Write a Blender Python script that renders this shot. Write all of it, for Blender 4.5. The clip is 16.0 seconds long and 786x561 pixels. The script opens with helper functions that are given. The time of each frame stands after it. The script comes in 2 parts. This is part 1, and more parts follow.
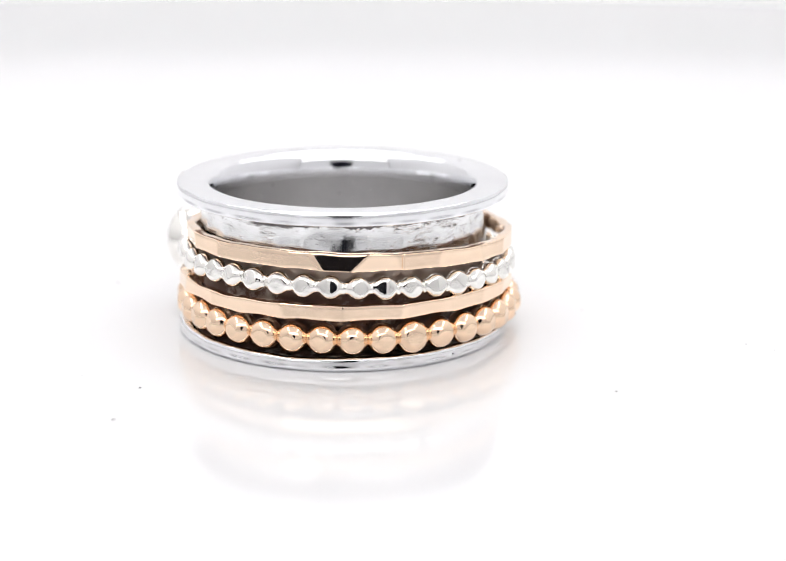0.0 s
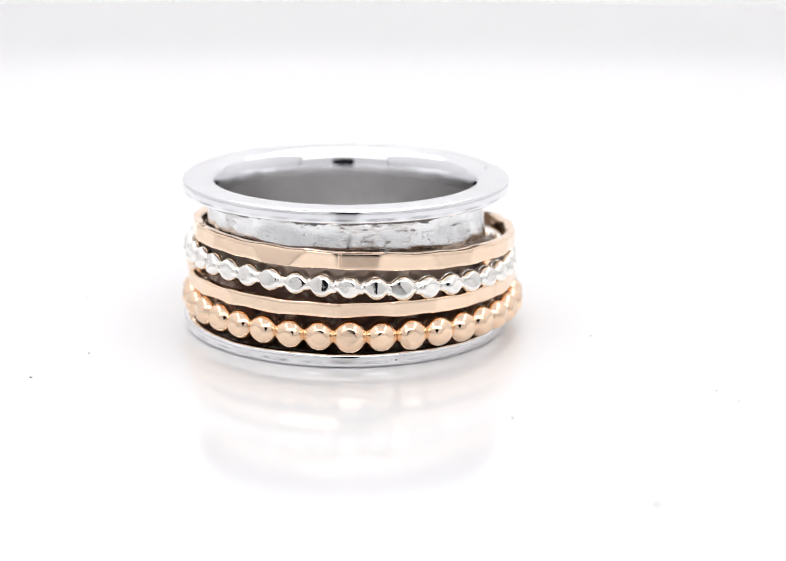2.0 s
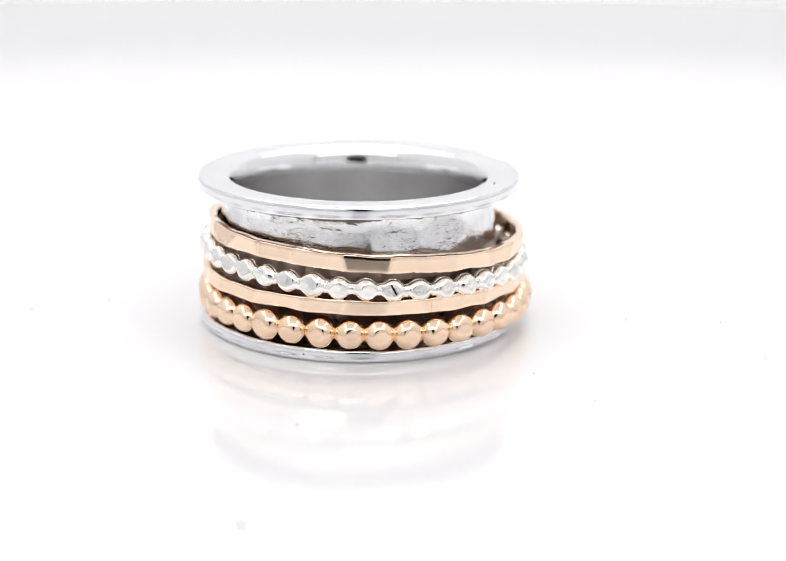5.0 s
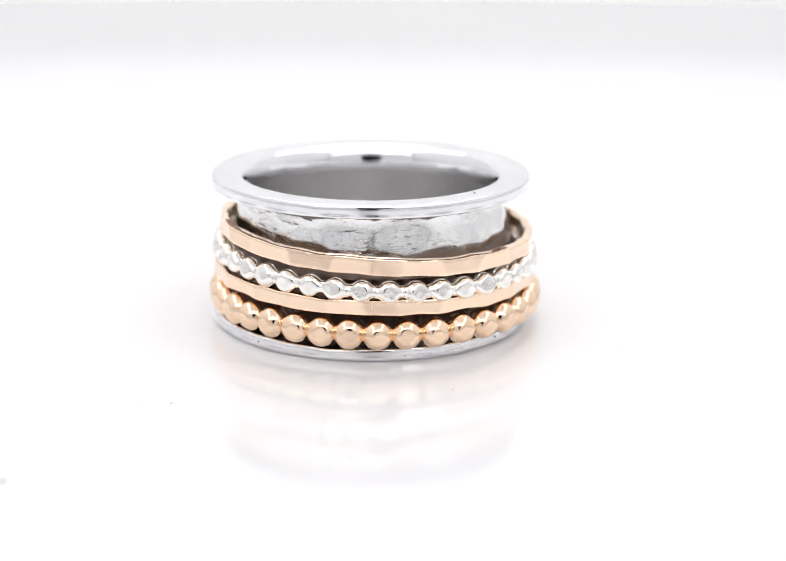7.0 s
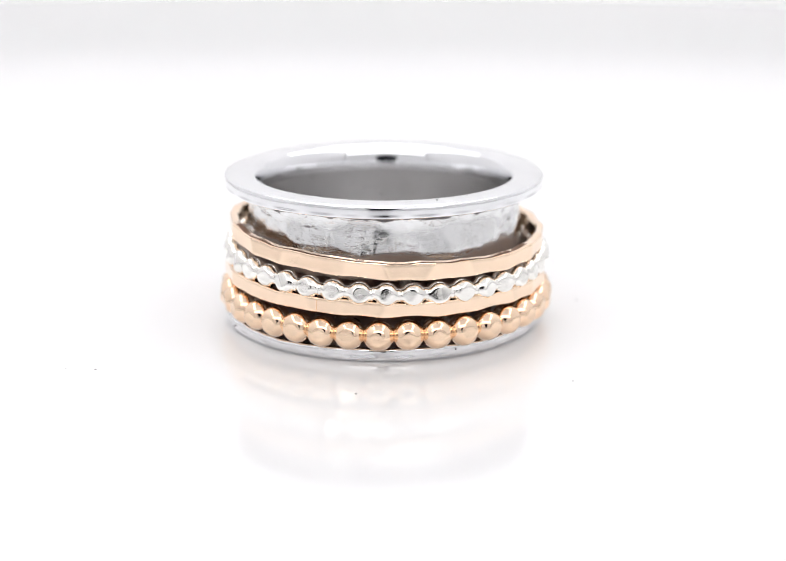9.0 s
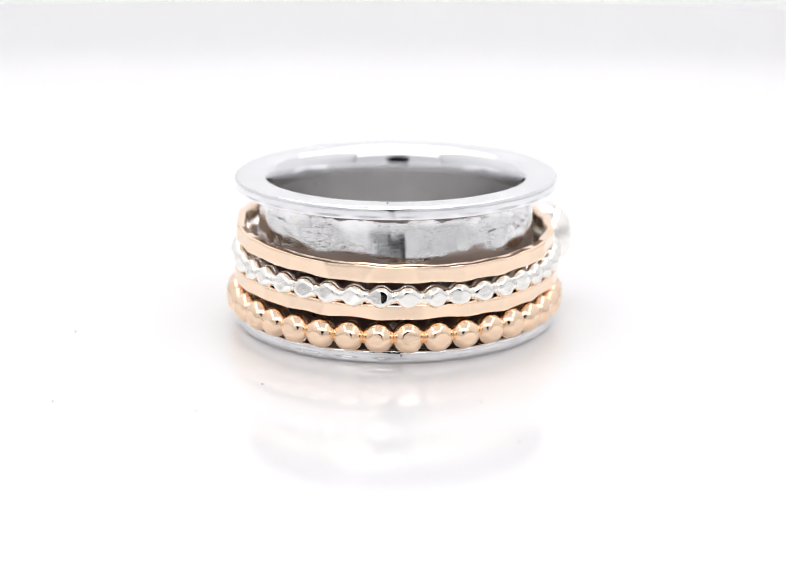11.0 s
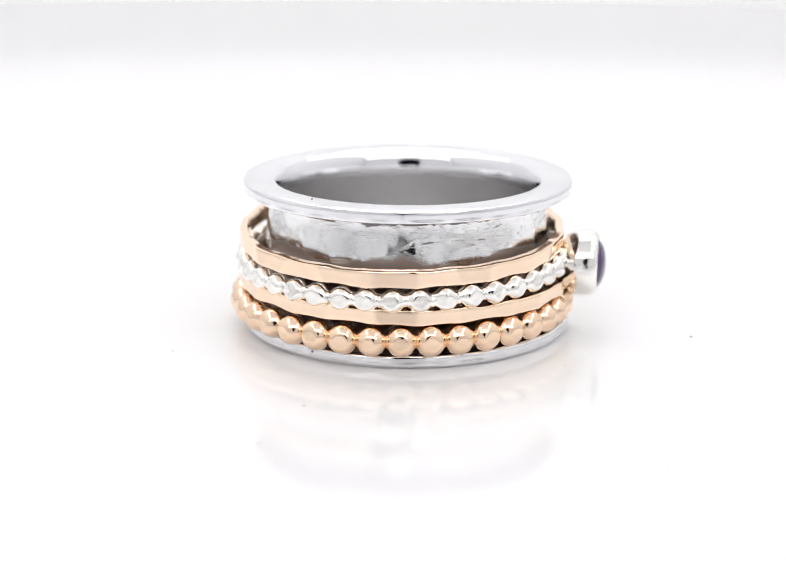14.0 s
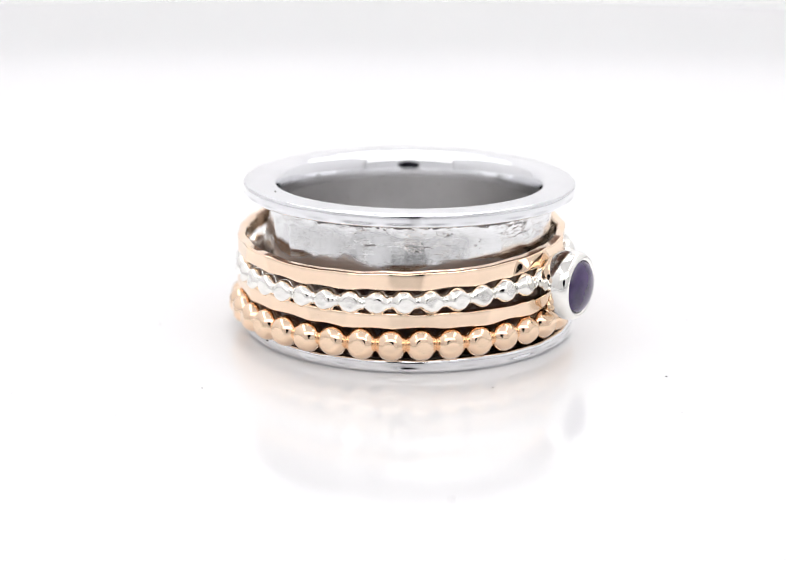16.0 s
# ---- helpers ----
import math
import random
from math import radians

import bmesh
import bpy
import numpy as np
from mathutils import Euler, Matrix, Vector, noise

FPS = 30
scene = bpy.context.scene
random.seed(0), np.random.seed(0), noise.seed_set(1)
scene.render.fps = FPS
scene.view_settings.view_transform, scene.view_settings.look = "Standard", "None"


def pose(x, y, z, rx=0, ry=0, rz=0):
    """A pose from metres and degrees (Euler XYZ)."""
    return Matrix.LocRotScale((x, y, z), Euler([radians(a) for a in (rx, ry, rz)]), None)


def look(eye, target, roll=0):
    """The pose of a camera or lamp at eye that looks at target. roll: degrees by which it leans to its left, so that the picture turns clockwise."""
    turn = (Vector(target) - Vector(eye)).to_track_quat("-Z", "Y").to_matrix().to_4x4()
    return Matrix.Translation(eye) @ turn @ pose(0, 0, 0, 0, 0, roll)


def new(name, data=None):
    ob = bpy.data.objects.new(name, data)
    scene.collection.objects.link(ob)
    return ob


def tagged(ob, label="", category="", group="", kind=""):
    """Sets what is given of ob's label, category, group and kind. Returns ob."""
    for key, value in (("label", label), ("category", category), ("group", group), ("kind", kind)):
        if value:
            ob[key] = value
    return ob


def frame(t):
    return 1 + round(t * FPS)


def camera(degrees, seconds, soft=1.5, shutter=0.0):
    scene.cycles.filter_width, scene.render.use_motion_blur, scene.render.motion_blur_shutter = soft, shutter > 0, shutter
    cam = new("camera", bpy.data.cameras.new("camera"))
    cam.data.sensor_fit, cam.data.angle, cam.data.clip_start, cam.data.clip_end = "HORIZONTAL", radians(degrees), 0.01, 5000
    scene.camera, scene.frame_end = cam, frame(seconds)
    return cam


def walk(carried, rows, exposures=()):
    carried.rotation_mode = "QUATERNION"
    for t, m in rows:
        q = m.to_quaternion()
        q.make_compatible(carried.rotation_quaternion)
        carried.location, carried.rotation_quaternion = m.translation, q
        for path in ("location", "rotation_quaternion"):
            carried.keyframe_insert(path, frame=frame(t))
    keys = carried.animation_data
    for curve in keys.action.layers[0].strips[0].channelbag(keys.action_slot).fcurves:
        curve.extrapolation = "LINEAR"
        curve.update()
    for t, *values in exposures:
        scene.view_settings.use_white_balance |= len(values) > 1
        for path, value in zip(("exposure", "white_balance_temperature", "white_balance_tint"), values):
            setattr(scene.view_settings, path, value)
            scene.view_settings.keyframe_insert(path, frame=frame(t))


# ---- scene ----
MM = 0.001
cam = camera(27.98, 16.0, soft=1.0)
CAM = look((0, -0.11976, 0.03390), (0, 0, 0), 0.32)
walk(cam, [(0, CAM), (16.0, CAM)], exposures=[(0, 0.0), (16.0, 0.0)])
# shallow focus on the front of the ring, as a close lens has it
cam.data.dof.use_dof = True
cam.data.dof.focus_distance = 0.1040
cam.data.dof.aperture_fstop = 29

# turntable: pivot in the tent, and its turn in degrees for each full second
PIVOT = (-1.22 * MM, -10.78 * MM)
TURN = [0.0, -11.27, -22.73, -34.39, -46.25, -58.15, -69.95, -81.63, -93.21, -104.77,
        -116.39, -128.08, -139.84, -151.61, -163.33, -174.99, -186.61]
RING_AT = (-2.35 * MM, -0.07 * MM)      # on the plate, from the pivot

# ---- light ----
world = bpy.data.worlds.new("world")
world.use_nodes = True
world.node_tree.nodes["Background"].inputs[0].default_value = (0.5, 0.5, 0.52, 1)
world.node_tree.nodes["Background"].inputs[1].default_value = 0.05
PANEL_WATTS = 0.515                      # scales all the panels
PANEL_GLOW = 1.0


# ---- materials ----
def material(name):
    m = bpy.data.materials.new(name)
    m.use_nodes = True
    nt = m.node_tree
    return m, nt, nt.nodes["Principled BSDF"]


def node(nt, kind, **values):
    n = nt.nodes.new(kind)
    for k, v in values.items():
        n.inputs[k].default_value = v
    return n


def noise_of(nt, scale, detail=4, rough=0.55, stretch=(1, 1, 1), off=0.0):
    co = nt.nodes.new("ShaderNodeTexCoord")
    mp = node(nt, "ShaderNodeMapping", Scale=stretch, Location=(off, off, off))
    nt.links.new(co.outputs["Object"], mp.inputs["Vector"])
    n = node(nt, "ShaderNodeTexNoise", Scale=scale, Detail=detail, Roughness=rough)
    nt.links.new(mp.outputs["Vector"], n.inputs["Vector"])
    return n.outputs["Fac"]


def ramp(nt, fac, a, b, lo, hi):
    r = nt.nodes.new("ShaderNodeMapRange")
    for k, v in (("From Min", a), ("From Max", b), ("To Min", lo), ("To Max", hi)):
        r.inputs[k].default_value = v
    nt.links.new(fac, r.inputs["Value"])
    return r.outputs["Result"]


def mix_colour(nt, fac, a, b):
    n = nt.nodes.new("ShaderNodeMix")
    n.data_type = "RGBA"
    for i, v in ((6, a), (7, b)):
        if isinstance(v, tuple):
            n.inputs[i].default_value = (*v, 1)
        else:
            nt.links.new(v, n.inputs[i])
    nt.links.new(fac, n.inputs[0])
    return n.outputs[2]


def bump(nt, bsdf, fac, strength, distance):
    b = node(nt, "ShaderNodeBump", Strength=strength, Distance=distance)
    nt.links.new(fac, b.inputs["Height"])
    nt.links.new(b.outputs["Normal"], bsdf.inputs["Normal"])


def metal(name, colour, tint, rough, grain=0.12, wave=2.0e-5, ripple=900):
    """Polished precious metal: slight colour drift, fine scratches, soft hand-finished waves."""
    m, nt, b = material(name)
    b.inputs["Metallic"].default_value = 1.0
    nt.links.new(mix_colour(nt, ramp(nt, noise_of(nt, 260, 3), 0.35, 0.65, 0, 1), colour, tint), b.inputs["Base Color"])
    nt.links.new(ramp(nt, noise_of(nt, 2600, 5, 0.65), 0.3, 0.75, rough, rough + grain), b.inputs["Roughness"])
    bump(nt, b, noise_of(nt, ripple, 2, 0.4), 0.5, wave)
    return m


GOLD = metal("polished_gold", (0.97, 0.762, 0.580), (0.96, 0.737, 0.56), 0.02, 0.05)
GOLD_BEAD = metal("bead_gold", (0.94, 0.715, 0.525), (0.93, 0.69, 0.50), 0.08, 0.07, 1.6e-5, 1300)
SILVER_BEAD = metal("bead_silver", (0.92, 0.905, 0.87), (0.90, 0.885, 0.85), 0.05, 0.08, 4.5e-5, 1700)
SILVER = metal("polished_silver", (0.86, 0.865, 0.885), (0.82, 0.825, 0.845), 0.035, 0.06, 2.6e-5)
SOFT_SILVER = metal("soft_silver", (0.80, 0.80, 0.81), (0.74, 0.74, 0.75), 0.17, 0.10, 2.0e-5)
# the bore's satin silver, its colour darkened for the shade inside the ring
BORE = metal("shaded_satin_silver", (0.70, 0.69, 0.685), (0.62, 0.61, 0.61), 0.26, 0.14, 1.5e-5)


def math_of(nt, how, a, b):
    n = nt.nodes.new("ShaderNodeMath")
    n.operation = how
    nt.links.new(a, n.inputs[0])
    nt.links.new(b, n.inputs[1])
    return n.outputs[0]


def line_of(nt, fac, width):
    """1 on the noise's middle contour, 0 away from it: thin wandering lines."""
    d = nt.nodes.new("ShaderNodeMath")
    d.operation = "SUBTRACT"
    d.inputs[1].default_value = 0.5
    nt.links.new(fac, d.inputs[0])
    a = nt.nodes.new("ShaderNodeMath")
    a.operation = "ABSOLUTE"
    nt.links.new(d.outputs[0], a.inputs[0])
    return ramp(nt, a.outputs[0], width * 0.4, width, 1, 0)


def hammered_silver():
    """Planished silver: pits, wandering oxidised scratches, browner towards the channel, rim shade painted in."""
    m, nt, b = material("hammered_silver")
    b.inputs["Metallic"].default_value = 1.0
    co = nt.nodes.new("ShaderNodeTexCoord")
    sep = nt.nodes.new("ShaderNodeSeparateXYZ")
    nt.links.new(co.outputs["Object"], sep.inputs[0])
    high = ramp(nt, sep.outputs["Z"], 7.6 * MM, 9.7 * MM, 0.0, 0.10)
    patch = math_of(nt, "ADD", noise_of(nt, 300, 3, 0.6, (1, 1, 1.5), 3.0), high)
    lines = math_of(nt, "MULTIPLY", line_of(nt, noise_of(nt, 560, 9, 0.70, (1, 1, 3.4), 1.0), 0.015), ramp(nt, patch, 0.50, 0.60, 0, 0.4))
    pits = math_of(nt, "MULTIPLY", ramp(nt, noise_of(nt, 3300, 4, 0.6, (1, 1, 1.7), 5.0), 0.58, 0.66, 0, 0.65), ramp(nt, noise_of(nt, 520, 3, 0.6, (1, 1, 1), 9.0), 0.46, 0.60, 0, 1))
    streak = math_of(nt, "MULTIPLY", ramp(nt, noise_of(nt, 700, 10, 0.74, (1, 1, 5.0)), 0.555, 0.60, 0, 0.9), ramp(nt, patch, 0.52, 0.60, 0, 1))
    marks = math_of(nt, "MAXIMUM", math_of(nt, "MAXIMUM", lines, pits), streak)
    # turns brown towards the channel, with a ragged upper edge
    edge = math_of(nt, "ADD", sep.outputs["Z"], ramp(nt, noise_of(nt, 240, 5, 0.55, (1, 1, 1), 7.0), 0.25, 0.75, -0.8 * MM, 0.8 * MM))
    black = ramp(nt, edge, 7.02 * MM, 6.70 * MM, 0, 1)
    # ragged dark line under the rim: the gap's shade painted into the marks
    rim_shade_z = math_of(nt, "ADD", sep.outputs["Z"], ramp(nt, noise_of(nt, 420, 8, 0.75, (1, 1, 2.0), 11.0), 0.3, 0.7, -0.34 * MM, 0.34 * MM))
    marks = math_of(nt, "MAXIMUM", marks, ramp(nt, rim_shade_z, 9.25 * MM, 9.31 * MM, 0, 1))
    tone = mix_colour(nt, ramp(nt, noise_of(nt, 900, 6, 0.7, (1, 1, 1), 2.0), 0.35, 0.68, 0, 1), (0.93, 0.935, 0.94), (0.80, 0.80, 0.80))
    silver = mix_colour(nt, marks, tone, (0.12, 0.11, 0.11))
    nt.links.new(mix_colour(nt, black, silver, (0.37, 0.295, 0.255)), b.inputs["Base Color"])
    nt.links.new(ramp(nt, noise_of(nt, 1500, 5, 0.7), 0.3, 0.7, 0.06, 0.17), b.inputs["Roughness"])
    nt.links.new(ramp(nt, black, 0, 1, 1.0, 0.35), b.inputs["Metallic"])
    bump(nt, b, math_of(nt, "SUBTRACT", noise_of(nt, 1300, 8, 0.70, (1, 1, 1.6)), marks), 0.5, 1.8e-5)
    return m


# Oxidised silver, its colour also darkened and warmed for shade and reflections in gaps.
def oxidised_shade_silver():
    m, nt, b = material("oxidised_shade_silver")
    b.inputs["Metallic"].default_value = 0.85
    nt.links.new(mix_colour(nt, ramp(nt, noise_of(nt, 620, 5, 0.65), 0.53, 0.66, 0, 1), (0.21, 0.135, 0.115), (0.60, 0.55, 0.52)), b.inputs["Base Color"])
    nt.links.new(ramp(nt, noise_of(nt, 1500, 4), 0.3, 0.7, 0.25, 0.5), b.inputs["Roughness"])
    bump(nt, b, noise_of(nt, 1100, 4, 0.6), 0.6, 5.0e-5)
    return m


def amethyst():
    m, nt, b = material("amethyst")
    nt.links.new(mix_colour(nt, ramp(nt, noise_of(nt, 420, 4, 0.6), 0.35, 0.7, 0, 1), (0.026, 0.009, 0.072), (0.062, 0.026, 0.135)), b.inputs["Base Color"])
    b.inputs["Roughness"].default_value = 0.06
    b.inputs["IOR"].default_value = 1.55
    b.inputs["Coat Weight"].default_value = 0.4
    return m


def white_acrylic():
    m, nt, b = material("white_acrylic")
    nt.links.new(mix_colour(nt, ramp(nt, noise_of(nt, 14, 4), 0.3, 0.7, 0, 1), (0.855, 0.857, 0.872), (0.842, 0.844, 0.860)), b.inputs["Base Color"])
    nt.links.new(ramp(nt, noise_of(nt, 500, 4), 0.3, 0.7, 0.085, 0.13), b.inputs["Roughness"])
    b.inputs["IOR"].default_value = 1.70
    bump(nt, b, noise_of(nt, 60, 2), 0.15, 4.0e-5)
    return m


def plain(name, colour, rough, metallic=0.0, spread=0.06, scale=90):
    m, nt, b = material(name)
    dark = tuple(c * (1 - spread) for c in colour)
    nt.links.new(mix_colour(nt, ramp(nt, noise_of(nt, scale, 4), 0.3, 0.7, 0, 1), colour, dark), b.inputs["Base Color"])
    b.inputs["Roughness"].default_value = rough
    b.inputs["Metallic"].default_value = metallic
    return m


def glowing(name, colour, strength):
    m, nt, b = material(name)
    b.inputs["Base Color"].default_value = (0.8, 0.8, 0.8, 1)
    b.inputs["Emission Color"].default_value = (*colour, 1)
    b.inputs["Emission Strength"].default_value = strength
    return m


HAMMERED = hammered_silver()
OXIDISED_SHADE = oxidised_shade_silver()
# core wire: tarnish plus the shade and reflections between beads, put into one colour
SHADED_TARNISH = metal("shaded_tarnished_gold_wire", (0.50, 0.27, 0.16), (0.38, 0.19, 0.12), 0.16, 0.15)
STONE = amethyst()
ACRYLIC = white_acrylic()
FABRIC = plain("white_tent_fabric", (0.83, 0.83, 0.84), 0.9, 0, 0.04, 25)
SWEEP = plain("white_sweep", (0.89, 0.89, 0.90), 0.75, 0, 0.03, 12)
BLACK = plain("black_plastic", (0.012, 0.012, 0.013), 0.45, 0, 0.3, 200)
GLASS = plain("dark_lens_glass", (0.006, 0.006, 0.010), 0.05)
DUST = plain("dark_dust", (0.34, 0.33, 0.34), 0.9, 0, 0.5, 3000)
for coated in (BLACK, GLASS):
    coated.node_tree.nodes["Principled BSDF"].inputs["Specular IOR Level"].default_value = 0.12
LED = glowing("led_diffuser", (1.0, 0.985, 0.97), PANEL_GLOW)


# ---- mesh helpers ----
def mesh_object(name, bm, mat, parent=None, label="", smooth=True, sharp=None):
    me = bpy.data.meshes.new(name)
    bmesh.ops.recalc_face_normals(bm, faces=bm.faces)
    if sharp is not None:
        for e in bm.edges:
            if len(e.link_faces) == 2 and e.calc_face_angle(0) > radians(sharp):
                e.smooth = False
    for f in bm.faces:
        f.smooth = smooth
    bm.to_mesh(me)
    bm.free()
    me.materials.append(mat)
    ob = new(name, me)
    if parent:
        ob.parent = parent
    if label:
        tagged(ob, label)
    return ob


def part(name, bm, mat, parent, label="", smooth=True, sharp=None):
    return mesh_object(name, bm, mat, parent, label, smooth, sharp)


def box_mesh(x0, x1, y0, y1, z0, z1, bevel=0.0):
    bm = bmesh.new()
    bmesh.ops.create_cube(bm, size=1)
    for v in bm.verts:
        v.co = ((x0 + x1) / 2 + v.co.x * (x1 - x0), (y0 + y1) / 2 + v.co.y * (y1 - y0), (z0 + z1) / 2 + v.co.z * (z1 - z0))
    if bevel:
        bmesh.ops.bevel(bm, geom=list(bm.edges), offset=bevel, segments=3, profile=0.5, affect="EDGES")
    return bm


def ring_mesh(steps, section, closed=True):
    """A band round the z axis. section(phi) gives its (r, z) outline at that angle."""
    bm = bmesh.new()
    rows = []
    for i in range(steps):
        phi = 2 * math.pi * i / steps
        rows.append([bm.verts.new((r * math.cos(phi), r * math.sin(phi), z)) for r, z in section(phi)])
    n = len(rows[0])
    for i in range(steps):
        a, b = rows[i], rows[(i + 1) % steps]
        for j in range(n if closed else n - 1):
            bm.faces.new((a[j], b[j], b[(j + 1) % n], a[(j + 1) % n]))
    return bm


def arc(cr, cz, r, a0, a1, n):
    return [(cr + r * math.cos(radians(a0 + (a1 - a0) * k / n)), cz + r * math.sin(radians(a0 + (a1 - a0) * k / n))) for k in range(n + 1)]


# ---- the tent ----
def build_tent():
    w, yb, yf, top, low = 0.34, 0.40, -0.40, 0.46, -0.022
    th = 0.006
    walls = (("floor", (-w, w, yf, yb, low - th, low)), ("wall_north", (-w, w, yb, yb + th, low - th, top + th)),
             ("wall_south", (-w, w, yf - th, yf, low - th, top + th)), ("wall_east", (w, w + th, yf, yb, low - th, top + th)),
             ("wall_west", (-w - th, -w, yf, yb, low - th, top + th)), ("ceiling", (-w, w, yf, yb, top, top + th)))
    for name, b in walls:
        tagged(mesh_object(name, box_mesh(*b), SWEEP if name in ("floor", "wall_north") else FABRIC, smooth=False), "white matt fabric of a photo light tent", "light tent", kind="structure")
    # half width, half depth, watts and pose of each panel; its light goes down its own z axis
    panels = ((0.325, 0.115, 0.52, pose(0, yf, 0.325, 90)), (0.055, 0.33, 0.58, pose(-0.255, 0.03, top)),
              # the last one is an unseen panel, added to brighten the rear floor
              (0.055, 0.33, 0.58, pose(0.255, 0.03, top)), (0.14, 0.11, 0.95, pose(0, 0.21, top)))
    for hx, hy, watts, m in panels:
        lamp = tagged(new("led_panel"), "flat white LED panel on the tent's inside (the rear one is added fill)", "lamp", "LED panels")
        lamp.matrix_world = m
        part("housing", box_mesh(-hx, hx, -hy, hy, -0.014, 0.0, 0.002), FABRIC, lamp, smooth=False)
        part("diffuser", box_mesh(-hx + 0.006, hx - 0.006, -hy + 0.006, hy - 0.006, -0.018, -0.0135), LED, lamp, "glowing white diffuser", smooth=False)
        light = bpy.data.lights.new("led_light", "AREA")
        light.shape, light.size, light.size_y = "RECTANGLE", 2 * hx - 0.014, 2 * hy - 0.014
        light.energy, light.color = watts * PANEL_WATTS, (1.0, 0.985, 0.975)
        new("led_light", light).matrix_world = m @ pose(0, 0, -0.0195)


def build_camera_prop():
    """The black lens whose outline shows in the polished metal."""
    rig = tagged(new("black_lens"), "black camera lens on a short black stand", "lens")
    m = CAM @ pose(0, 0, 0.004)
    rig.matrix_world = m @ pose(0, 0, 0.0)
    bm = ring_mesh(64, lambda p: [(19.5 * MM, 0), (20.5 * MM, 1.2 * MM), (22.5 * MM, 0.4 * MM), (22.5 * MM, 70 * MM), (27 * MM, 76 * MM), (27 * MM, 166 * MM), (5 * MM, 166 * MM), (5 * MM, 8 * MM), (19.5 * MM, 3 * MM)])
    part("barrel", bm, BLACK, rig, sharp=30)
    bm = bmesh.new()
    bmesh.ops.create_circle(bm, cap_ends=True, segments=48, radius=20.0 * MM, matrix=Matrix.Translation((0, 0, 2.2 * MM)))
    part("front_glass", bm, GLASS, rig, "dark coated front glass", smooth=False)
    # stand: from the barrel's back end down to the tent's floor
    foot = m @ Vector((0, 0, 162 * MM))
    inv = m.inverted()
    bm = box_mesh(-0.02, 0.02, foot.y - 0.008, foot.y + 0.008, -0.022, foot.z - 0.02, 0.002)
    bmesh.ops.transform(bm, matrix=inv, verts=bm.verts)
    part("stand", bm, BLACK, rig, smooth=False)
    return rig


# ---- turntable ----
SPECKS = [(-14.8, -14.6, 3), (-15.5, -20.3, 4), (26.5, -24.0, 5), (25.7, -5.0, 3), (-20.3, 9.6, 3), (15.4, -14.8, 3),
          (27.4, -6.3, 2), (-22.4, -3.3, 2), (-18.9, -12.3, 2), (15.2, 2.9, 2), (9.1, 15.7, 2), (17.9, -23.9, 2), (27.9, 17.5, 2),
          (20.2, -21.9, 2), (15.7, -16.8, 2), (21.3, 3.1, 2), (-8.0, 31.1, 3), (-20.9, 16.1, 2), (-17.9, 24.3, 2), (20.7, 18.2, 2),
          (13.1, 21.2, 2), (-9.2, 13.2, 2), (14.0, 32.0, 2)]


def build_turntable():
    table = tagged(new("turntable"), "round glossy white acrylic turntable with a few dust specks", "turntable")
    table.location = (*PIVOT, 0)
    R = 0.254
    bm = ring_mesh(192, lambda p: [(0.0004, 0)] + arc(R - 0.0015, -0.0015, 0.0015, 90, -90, 8) + [(0.0004, -0.003)])
    part("plate", bm, ACRYLIC, table, sharp=40)
    bm = ring_mesh(96, lambda p: [(0.0004, -0.0032), (0.072, -0.0032), (0.075, -0.006), (0.078, -0.0219), (0.0004, -0.0219)])
    part("motor_base", bm, FABRIC, table, "white plastic motor base", sharp=30)
    rng = random.Random(5)
    for x, y, s in SPECKS:
        bm = bmesh.new()
        bmesh.ops.create_icosphere(bm, subdivisions=1, radius=s * 0.028 * MM)
        sx, sy, a = rng.uniform(0.8, 1.7), rng.uniform(0.5, 1.0), rng.uniform(0, 180)
        for v in bm.verts:
            v.co = Vector((v.co.x * sx, v.co.y * sy, v.co.z * 0.5)) * rng.uniform(0.75, 1.2)
        bmesh.ops.transform(bm, matrix=pose(x * MM, y * MM, s * 0.010 * MM, 0, 0, a), verts=bm.verts)
        part("dust_speck", bm, DUST, table, "dark speck of dust")
    return table


# ---- the spinner ring ----
TOP = 10.69
OVAL = 0.011


def oval(phi):
    return 1 + OVAL * math.cos(2 * phi + 0.15)


def out_of_round(phi):
    """The spinner bands are slightly oval."""
    return 1 + 0.013 * math.cos(2 * phi)


def facets(seed, lo, hi, fixed=()):
    """Uneven hammer facets round a band: start, end (degrees), lean, depth. fixed: the same four."""
    rng = random.Random(seed)
    edges, a = [], 0.0
    while a < 360 - lo * 0.6:
        if not any(f[0] - 5 < a < f[1] + 5 for f in fixed):
            edges.append(a)
        a += rng.uniform(lo, hi)
    for f in fixed:
        edges += [f[0], f[1]]
    edges.sort()
    out = []
    for i, e in enumerate(edges):
        end = edges[i + 1] if i + 1 < len(edges) else 360.0
        out.append([e, end, rng.gauss(0, 1), rng.gauss(0, 1)])
    for f in fixed:
        g = facet_at(out, (f[0] + f[1]) / 2)
        g[2], g[3] = f[2], f[3]
    return out


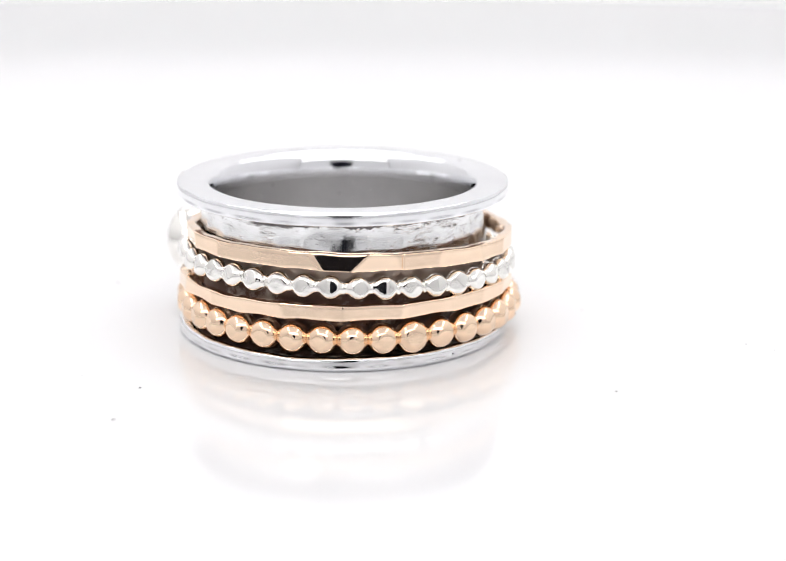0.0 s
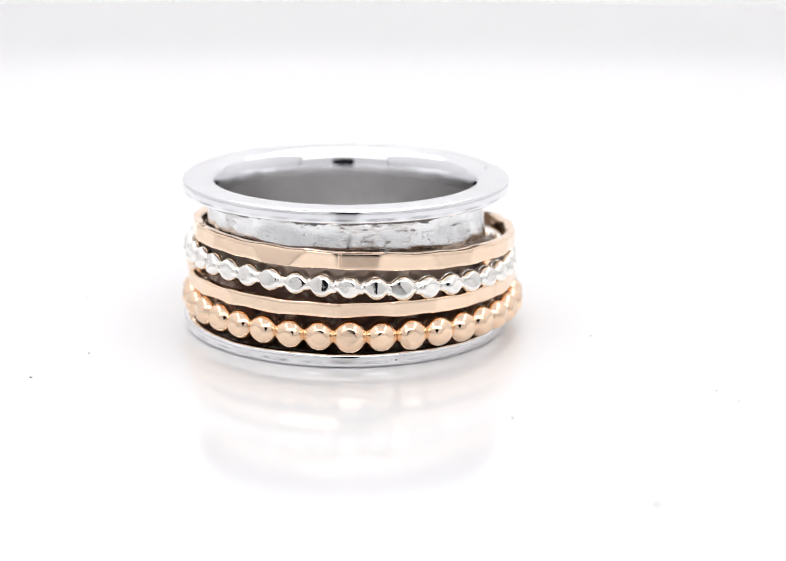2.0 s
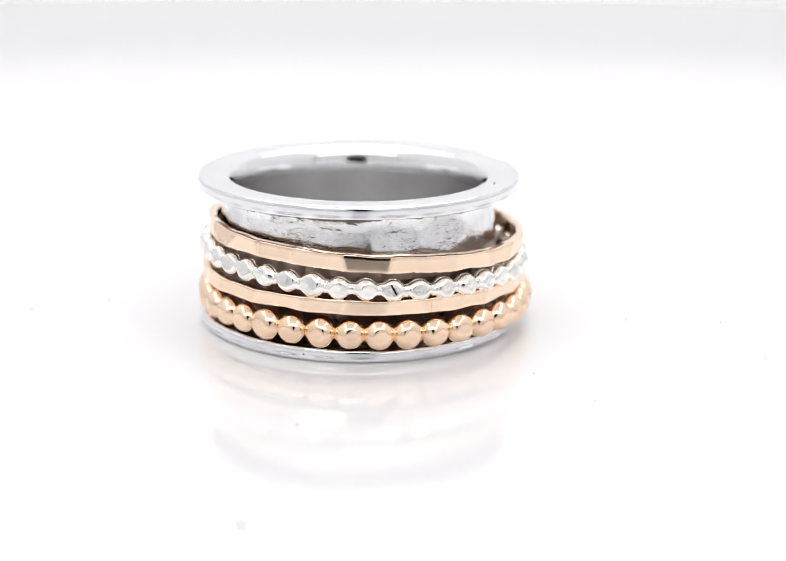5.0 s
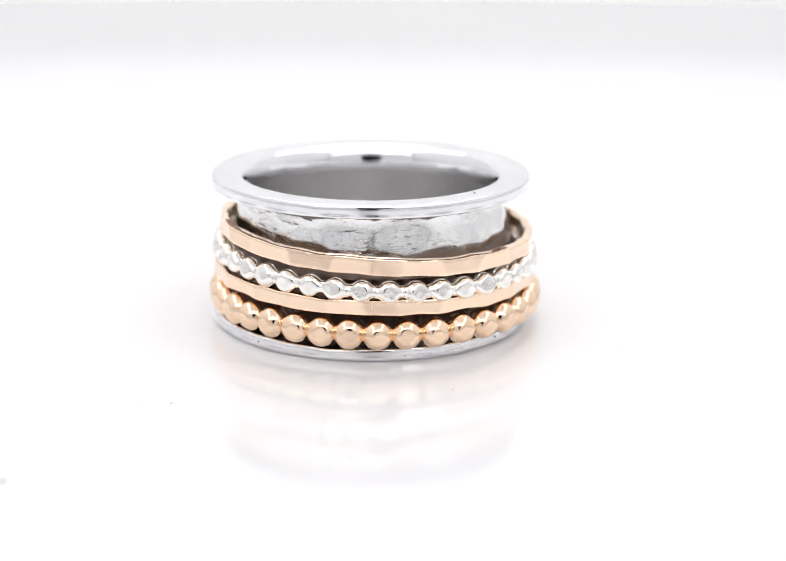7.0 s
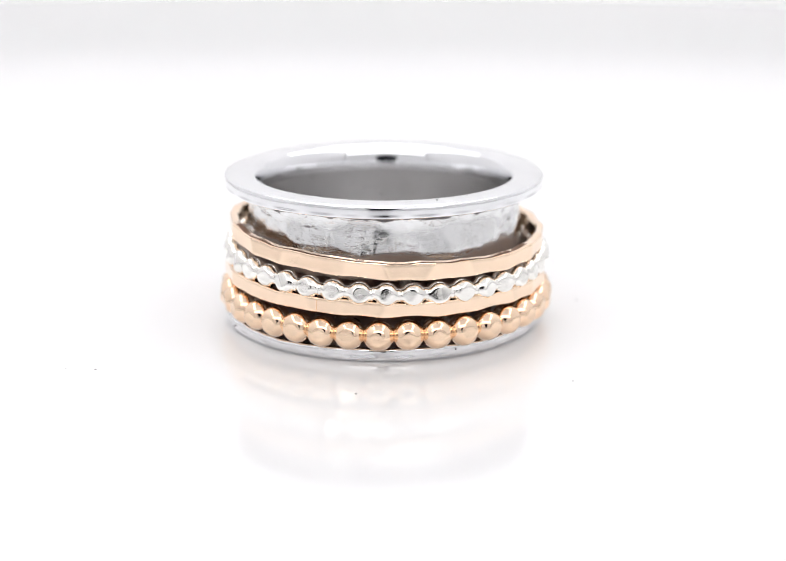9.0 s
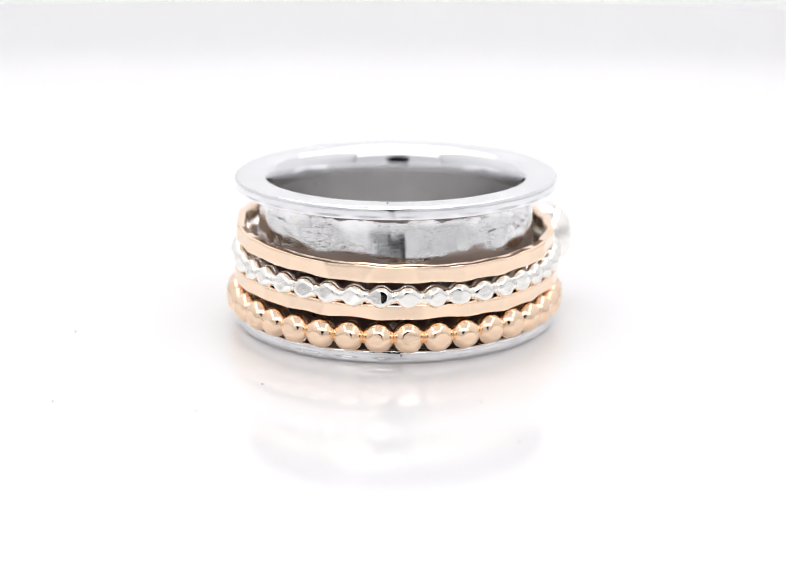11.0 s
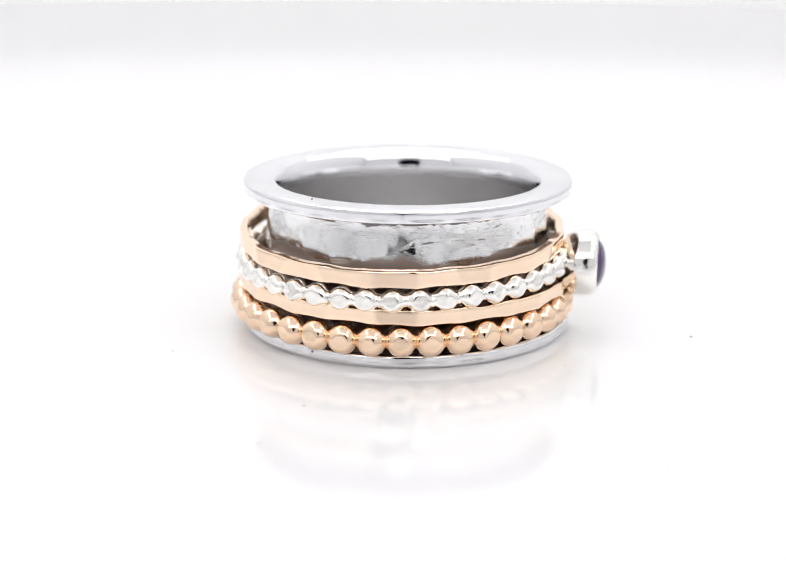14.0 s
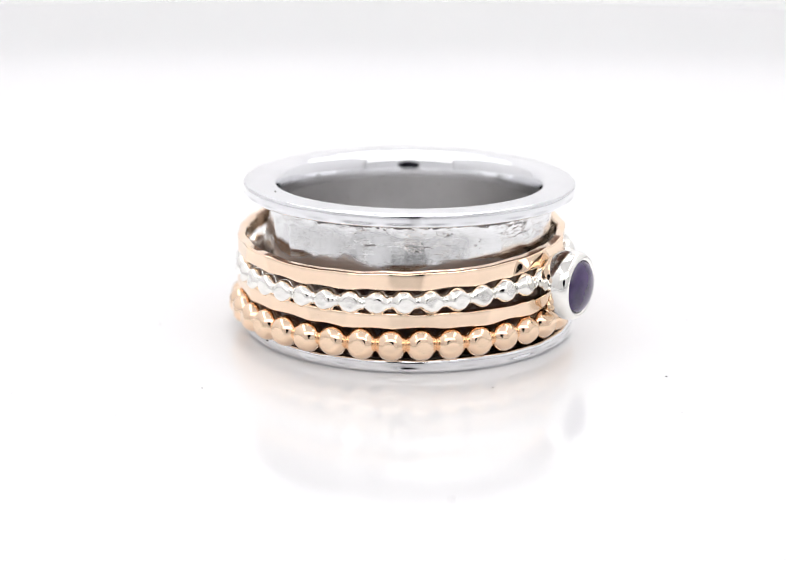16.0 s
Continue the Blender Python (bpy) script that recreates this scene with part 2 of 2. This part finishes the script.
def facet_at(fs, deg):
    deg %= 360
    for f in fs:
        if f[0] <= deg < f[1]:
            return f
    return fs[-1]


def build_base(ring):
    fs = facets(11, 11, 18, ((2.0, 11.0, 4.4, -8.0), (40.5, 51.0, 4.4, -7.0), (52.0, 64.5, 4.4, -9.0), (76.0, 88.6, 4.4, -9.0), (261.0, 272.0, 4.4, -7.0), (335.0, 350.0, 2.4, -4.0)))
    planes = planes_of(fs, 9.90, 2.0)
    worked = planes_of(facets(21, 7, 17), 11.5, 0.0)

    def shell(phi):
        k = oval(phi)
        deg = math.degrees(phi)
        lower_r, mid_r, upper_r = [planished(planes, deg, z, 90.0) for z in (-1.4, 0.0, 1.5)]
        w = 0.03 * math.sin(5 * phi + 1) + 0.02 * math.sin(11 * phi)
        k *= 1 + 0.0012 * math.sin(3 * phi + 0.6) + 0.0008 * math.sin(8 * phi)
        pts = [(8.92, 5.3), (8.90, 7.0), (8.90, 8.2), (8.905, 8.6), (8.92, 8.90), (8.94, 9.15), (8.968, 9.40), (9.005, 9.65), (9.055, 9.87), (9.115, 10.08), (9.19, 10.27), (9.29, 10.44), (9.43, 10.57), (9.64, 10.65), (9.95, 10.685)]
        rim = 1 + 0.45 * (planished(worked, deg, 0.0) / 11.5 - 1)
        dip = 0.02 * math.sin(6 * phi + 2) + 0.012 * math.sin(19 * phi)
        pts += [(10.6, TOP), (11.0, 10.69), (11.2, 10.685), (11.32, 10.67), (11.40, 10.64)] + [(11.46 * rim, 10.60 + dip), (11.495 * rim, 10.53 + dip), (11.51 * rim, 10.44 + dip), (11.512 * rim, 10.3), (11.512 * rim, 10.15), (11.51 * rim, 10.0)] + arc(11.39, 9.90, 0.12, 0, -85, 4)
        pts += [(11.1, 9.76 + w), (10.5, 9.74 + w), (10.05, 9.71 + w), (upper_r - 0.06, 9.58 + w), (upper_r - 0.15, 9.2), (mid_r * 0.45 + upper_r * 0.55 - 0.10, 8.4), (mid_r - 0.02, 7.6), (lower_r + 0.10, 6.4), (lower_r + 0.15, 5.3)]
        return [(r * k * MM, z * MM) for r, z in pts]

    def lower(phi):
        k = oval(phi)
        deg = math.degrees(phi)
        w = 0.03 * math.sin(4 * phi) + 0.02 * math.sin(9 * phi + 2) + 0.012 * math.sin(21 * phi)
        rim = 1 + 0.55 * (planished(worked, deg + 71, 0.0) / 11.5 - 1)
        pts = [(9.8, 1.55), (10.2, 1.05), (10.6, 0.96)] + [(11.1, 0.93 + w), (11.3, 0.93 + w), (11.43, 0.915 + w), (11.51 * rim, 0.87 + w), (11.56 * rim, 0.80 + w), (11.575 * rim, 0.70), (11.577 * rim, 0.55), (11.577 * rim, 0.40)]
        pts += arc(11.27, 0.31, 0.305, 5, -90, 5) + [(10.6, 0.0), (10.0, 0.35), (9.3, 1.1), (9.0, 2.0), (8.92, 5.3)]
        return [(r * k * MM, z * MM) for r, z in pts]

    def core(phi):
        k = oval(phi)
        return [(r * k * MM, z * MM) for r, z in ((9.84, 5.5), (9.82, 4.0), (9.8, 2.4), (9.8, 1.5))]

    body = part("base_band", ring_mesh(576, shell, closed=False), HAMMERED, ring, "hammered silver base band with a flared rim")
    body.data.materials.append(SILVER)
    body.data.materials.append(BORE)
    body.data.materials.append(OXIDISED_SHADE)
    body.data.materials.append(SOFT_SILVER)
    strips = len(shell(0.0)) - 1                 # from the bore over the rim and down the outside
    for k, poly in enumerate(body.data.polygons):
        row = k % strips
        if row < 4:
            poly.material_index = 2
        elif row < 6:
            poly.material_index = 4
        elif row < strips - 8:
            poly.material_index = 1
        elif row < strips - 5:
            # strip under the rim, painted dark for the shade there
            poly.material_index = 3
    rim = part("lower_rim", ring_mesh(384, lower, closed=False), SILVER, ring, "polished silver lower rim")
    rim.data.materials.append(BORE)
    rim.data.materials.append(OXIDISED_SHADE)
    for poly in rim.data.polygons:
        r = math.hypot(poly.center.x, poly.center.y)
        if r < 9.2 * MM:
            poly.material_index = 1
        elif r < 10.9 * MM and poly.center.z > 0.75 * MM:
            # crease behind the lower rim, its shade put into the colour
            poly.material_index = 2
    part("channel", ring_mesh(288, core, closed=False), OXIDISED_SHADE, ring, "blackened silver channel under the spinner bands, gap shade in its colour")


def tilted(ob, z0, a, b, ox, oy):
    """Lays a band at height z0, tilted by a and b over its radius, off centre by ox, oy (mm)."""
    r = 11.3
    nrm = Vector((-a / r, -b / r, 1)).normalized()
    q = Vector((0, 0, 1)).rotation_difference(nrm)
    ob.matrix_local = Matrix.Translation((ox * MM, oy * MM, z0 * MM)) @ q.to_matrix().to_4x4()


def planes_of(fs, radius, per_tilt):
    """Each hammer blow as a plane: azimuth, upward lean, distance from the axis."""
    out = []
    for f in fs:
        half = radians((f[1] - f[0]) / 2)
        lean = radians(max(-15.0, min(15.0, f[2] * per_tilt)))
        out.append(((f[0] + f[1]) / 2, lean, radius * (1 - 0.62 * (1 - math.cos(half))) + 0.012 * f[3]))
    return out


def planished(planes, deg, z, sharp=70.0):
    """Radius of the hammered surface: the blows cut into one another along straight ridges."""
    total, low, rs = 0.0, 1e9, []
    for a, lean, d in planes:
        off = (deg - a + 180) % 360 - 180
        if abs(off) < 45:
            r = (d - z * math.sin(lean)) / (math.cos(lean) * math.cos(radians(off)))
            rs.append(r)
            low = min(low, r)
    for r in rs:
        total += math.exp(-(r - low) * sharp)
    return low - math.log(total) / sharp


def gold_band(name, ring, seed, radius, height, thick, leads, seam, label):
    planes = planes_of(facets(seed, 12, 20, leads), radius, 2.4)

    def section(phi):
        deg = math.degrees(phi)
        joint = 0.06 if abs((deg - seam + 180) % 360 - 180) < 0.35 else 0.0      # soldered joint
        r0 = planished(planes, deg, 0.0)
        h = height / 2 - 0.05 * max(0.0, (radius - r0) / 0.1) + 0.015 * math.sin(9 * phi + seed) + 0.02 * math.sin(23 * phi + seed)
        rise = 0.025 * math.sin(7 * phi + seed) + 0.018 * math.sin(17 * phi)
        inner = r0 - thick
        out = [(inner, -h + 0.15), (inner, h - 0.15), (inner + 0.10, h)]
        for z, back in ((1.0, 0.17), (0.985, 0.09), (0.94, 0.035), (0.86, 0.008), (0.70, 0.0), (0.45, 0.0), (0.2, 0.0), (-0.05, 0.0), (-0.3, 0.0), (-0.55, 0.0), (-0.78, 0.0), (-0.90, 0.006), (-0.96, 0.03), (-1.0, 0.09)):
            out.append((planished(planes, deg, z * h) - back - joint, z * h))
        out.append((inner + 0.10, -h))
        return [(x * out_of_round(phi) * MM, (z + rise) * MM) for x, z in out]

    return part(name, ring_mesh(900, section), GOLD, ring, label, sharp=24.0)


def bead_mesh(seed, radius, flat, tilt, upright, facet_count, half, neck, fillet, up):
    """One bead of the wire, turned about y with waists at both ends; hammer blows have left flats on its outer side (+x)."""
    rng = random.Random(seed)
    bm = bmesh.new()
    rows, across, around = [], 22, 36
    for i in range(across + 1):
        y = half * (2 * i / across - 1)
        ball = math.sqrt(max(0.0, radius ** 2 - y ** 2))
        p = 0.5 * (ball + neck + math.sqrt((ball - neck) ** 2 + fillet ** 2))
        rows.append([bm.verts.new((p * math.cos(a), y, p * math.sin(a))) for a in [2 * math.pi * k / around for k in range(around)]])
    for row, away in ((rows[0], -1), (rows[-1], 1)):       # close the ends inside the neighbours
        rows.insert(0 if away < 0 else len(rows), [bm.verts.new((v.co.x * 0.5, v.co.y, v.co.z * 0.5)) for v in row])
    for a, b in zip(rows, rows[1:]):
        for k in range(around):
            bm.faces.new((a[k], b[k], b[(k + 1) % around], a[(k + 1) % around]))
    cuts = []
    for i in range(facet_count):
        n = Vector((1, rng.gauss(0, tilt), rng.gauss(up, upright))).normalized()
        cuts.append((n, radius * (flat + rng.uniform(-0.03, 0.03))))
    for v in bm.verts:
        for n, d in cuts:
            s = v.co.dot(n)
            if s > d:
                v.co -= n * (s - d) * 0.96
        v.co *= MM
    return bm


def beaded_band(name, ring, radius, bead_r, count, first, drift, mat, wire, flat, tilt, upright, facet_count, reach, neck, fillet, joint, label, bead_label):
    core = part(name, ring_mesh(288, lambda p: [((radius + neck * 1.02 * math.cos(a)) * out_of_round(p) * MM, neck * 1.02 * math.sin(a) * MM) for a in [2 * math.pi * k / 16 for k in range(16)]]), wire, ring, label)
    half = math.pi * radius / count * reach
    variants = []
    for s in range(14):
        bm = bead_mesh(s * 7 + count, bead_r, flat, tilt, upright, facet_count, half, neck, fillet, 0.05 if facet_count > 1 else -0.02)
        ob = part("bead", bm, mat, core, bead_label, sharp=None)
        variants.append(ob.data)
        bpy.data.objects.remove(ob)
    rng = random.Random(count)
    for i in range(count):
        deg = first + 360.0 / count * i + drift(first + 360.0 / count * i)
        ob = new("bead", variants[rng.randrange(14)])
        ob.parent = core
        k = rng.uniform(0.97, 1.03)
        wide = 1.02
        if abs((deg - joint + 180) % 360 - 180) < 360.0 / count * 0.6:   # beads run together at the soldered joint
            k, wide = 1.08, 1.12
        ob.matrix_local = pose(0, 0, 0, 0, 0, deg) @ pose(radius * out_of_round(radians(deg)) * MM, 0, rng.uniform(-0.02, 0.02) * MM, rng.uniform(-5, 5)) @ Matrix.Diagonal((1, wide, k, 1))
    return core


def bump_at(deg, at, width):
    d = (deg - at + 180) % 360 - 180
    return math.exp(-(d / width) ** 2)


def build_ring():
    ring = tagged(new("spinner_ring"), "silver spinner ring with gold and beaded bands and an amethyst", "ring")
    build_base(ring)
    tilted(gold_band("gold_band", ring, 3, 11.38, 1.16, 0.62, ((257.5, 277.0, 5.2, -15.0),), 289.5, "hammered yellow gold spinner band"), 6.747, -0.19, -0.555, 0.50, 0.37)
    tilted(beaded_band("silver_beaded_band", ring, 11.19, 0.79, 40, 6.0, lambda a: -1.3 * bump_at(a, 235, 50), SILVER_BEAD, SILVER_BEAD,
                       0.82, 0.20, 0.10, 2, 1.10, 0.42, 0.17, 314.5, "beaded silver wire spinner band", "hammered silver bead"), 5.19, -0.36, -0.42, 0.28, 0.29)
    tilted(gold_band("gold_band", ring, 8, 11.68, 1.02, 0.60, ((251.0, 260.0, 2.2, -4.0), (270.5, 290.0, 1.6, -2.0)), 352.0, "hammered gold spinner band below the silver beads"), 3.82, 0.016, -0.18, 0.25, 0.24)
    tilted(beaded_band("gold_beaded_band", ring, 11.20, 1.06, 36, 2.6, lambda a: 1.7 * bump_at(a, 320, 28) - 1.6 * bump_at(a, 215, 30), GOLD_BEAD, SHADED_TARNISH,
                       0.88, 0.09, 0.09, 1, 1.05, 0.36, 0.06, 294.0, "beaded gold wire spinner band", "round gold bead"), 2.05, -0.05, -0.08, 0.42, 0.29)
    build_bezel(ring)
    for deg, r, z in ((35.0, 10.3, TOP), (40.0, 11.60, 0.62), (311.0, 11.60, 0.5)):
        bm = bmesh.new()
        bmesh.ops.create_icosphere(bm, subdivisions=1, radius=0.075 * MM, matrix=pose(0, 0, 0, 0, 0, deg) @ pose(r * oval(radians(deg)) * MM, 0, z * MM))
        part("dust_speck", bm, DUST, ring, "dark speck of dust")
    return ring


def build_bezel(ring):
    """Cup setting on the bands' outside; its axis (z) points out from the ring."""
    cup = [(0.0, -0.75), (1.30, -0.72), (1.72, -0.55), (2.02, -0.30), (2.24, 0.0), (2.38, 0.45), (2.42, 0.95), (2.40, 1.35), (2.32, 1.64), (2.18, 1.82), (2.02, 1.90), (1.88, 1.86), (1.81, 1.74), (1.79, 1.2)]
    bm = ring_mesh(96, lambda p: [((r * 0.97 + 0.015 * math.sin(5 * p) * (r > 2)) * MM + 1e-6, z * MM) for r, z in cup], closed=False)
    bezel = part("bezel", bm, SILVER_BEAD, ring, "polished silver bezel cup")
    dome = [(1.78, 1.45)] + [(1.78 * math.cos(radians(a)), 1.62 + 0.83 * math.sin(radians(a))) for a in range(0, 90, 7)] + [(0.0, 2.45)]
    bm = ring_mesh(96, lambda p: [(r * MM + 1e-6, z * MM) for r, z in dome], closed=False)
    part("stone", bm, STONE, bezel, "purple amethyst cabochon")
    bezel.matrix_local = pose(0, 0, 0, 0, 0, 154.0) @ pose(11.75 * MM, 0, 4.80 * MM, 0, 90, 0)


def motions():
    table_rows, ring_rows = [], []
    for i, deg in enumerate(TURN):
        table_rows.append((float(i), pose(*PIVOT, 0, 0, 0, deg)))
    for j in range(2 * len(TURN) - 1):
        a = TURN[j // 2] if j % 2 == 0 else (TURN[j // 2] + TURN[j // 2 + 1]) / 2
        at = Matrix.Rotation(radians(a), 2) @ Vector(RING_AT)
        ring_rows.append((j / 2, pose(PIVOT[0] + at.x, PIVOT[1] + at.y, 0, 0, 0, a)))
    walk(TABLE, table_rows)
    walk(RING, ring_rows)


build_tent()
build_camera_prop()
TABLE = build_turntable()
RING = build_ring()
motions()
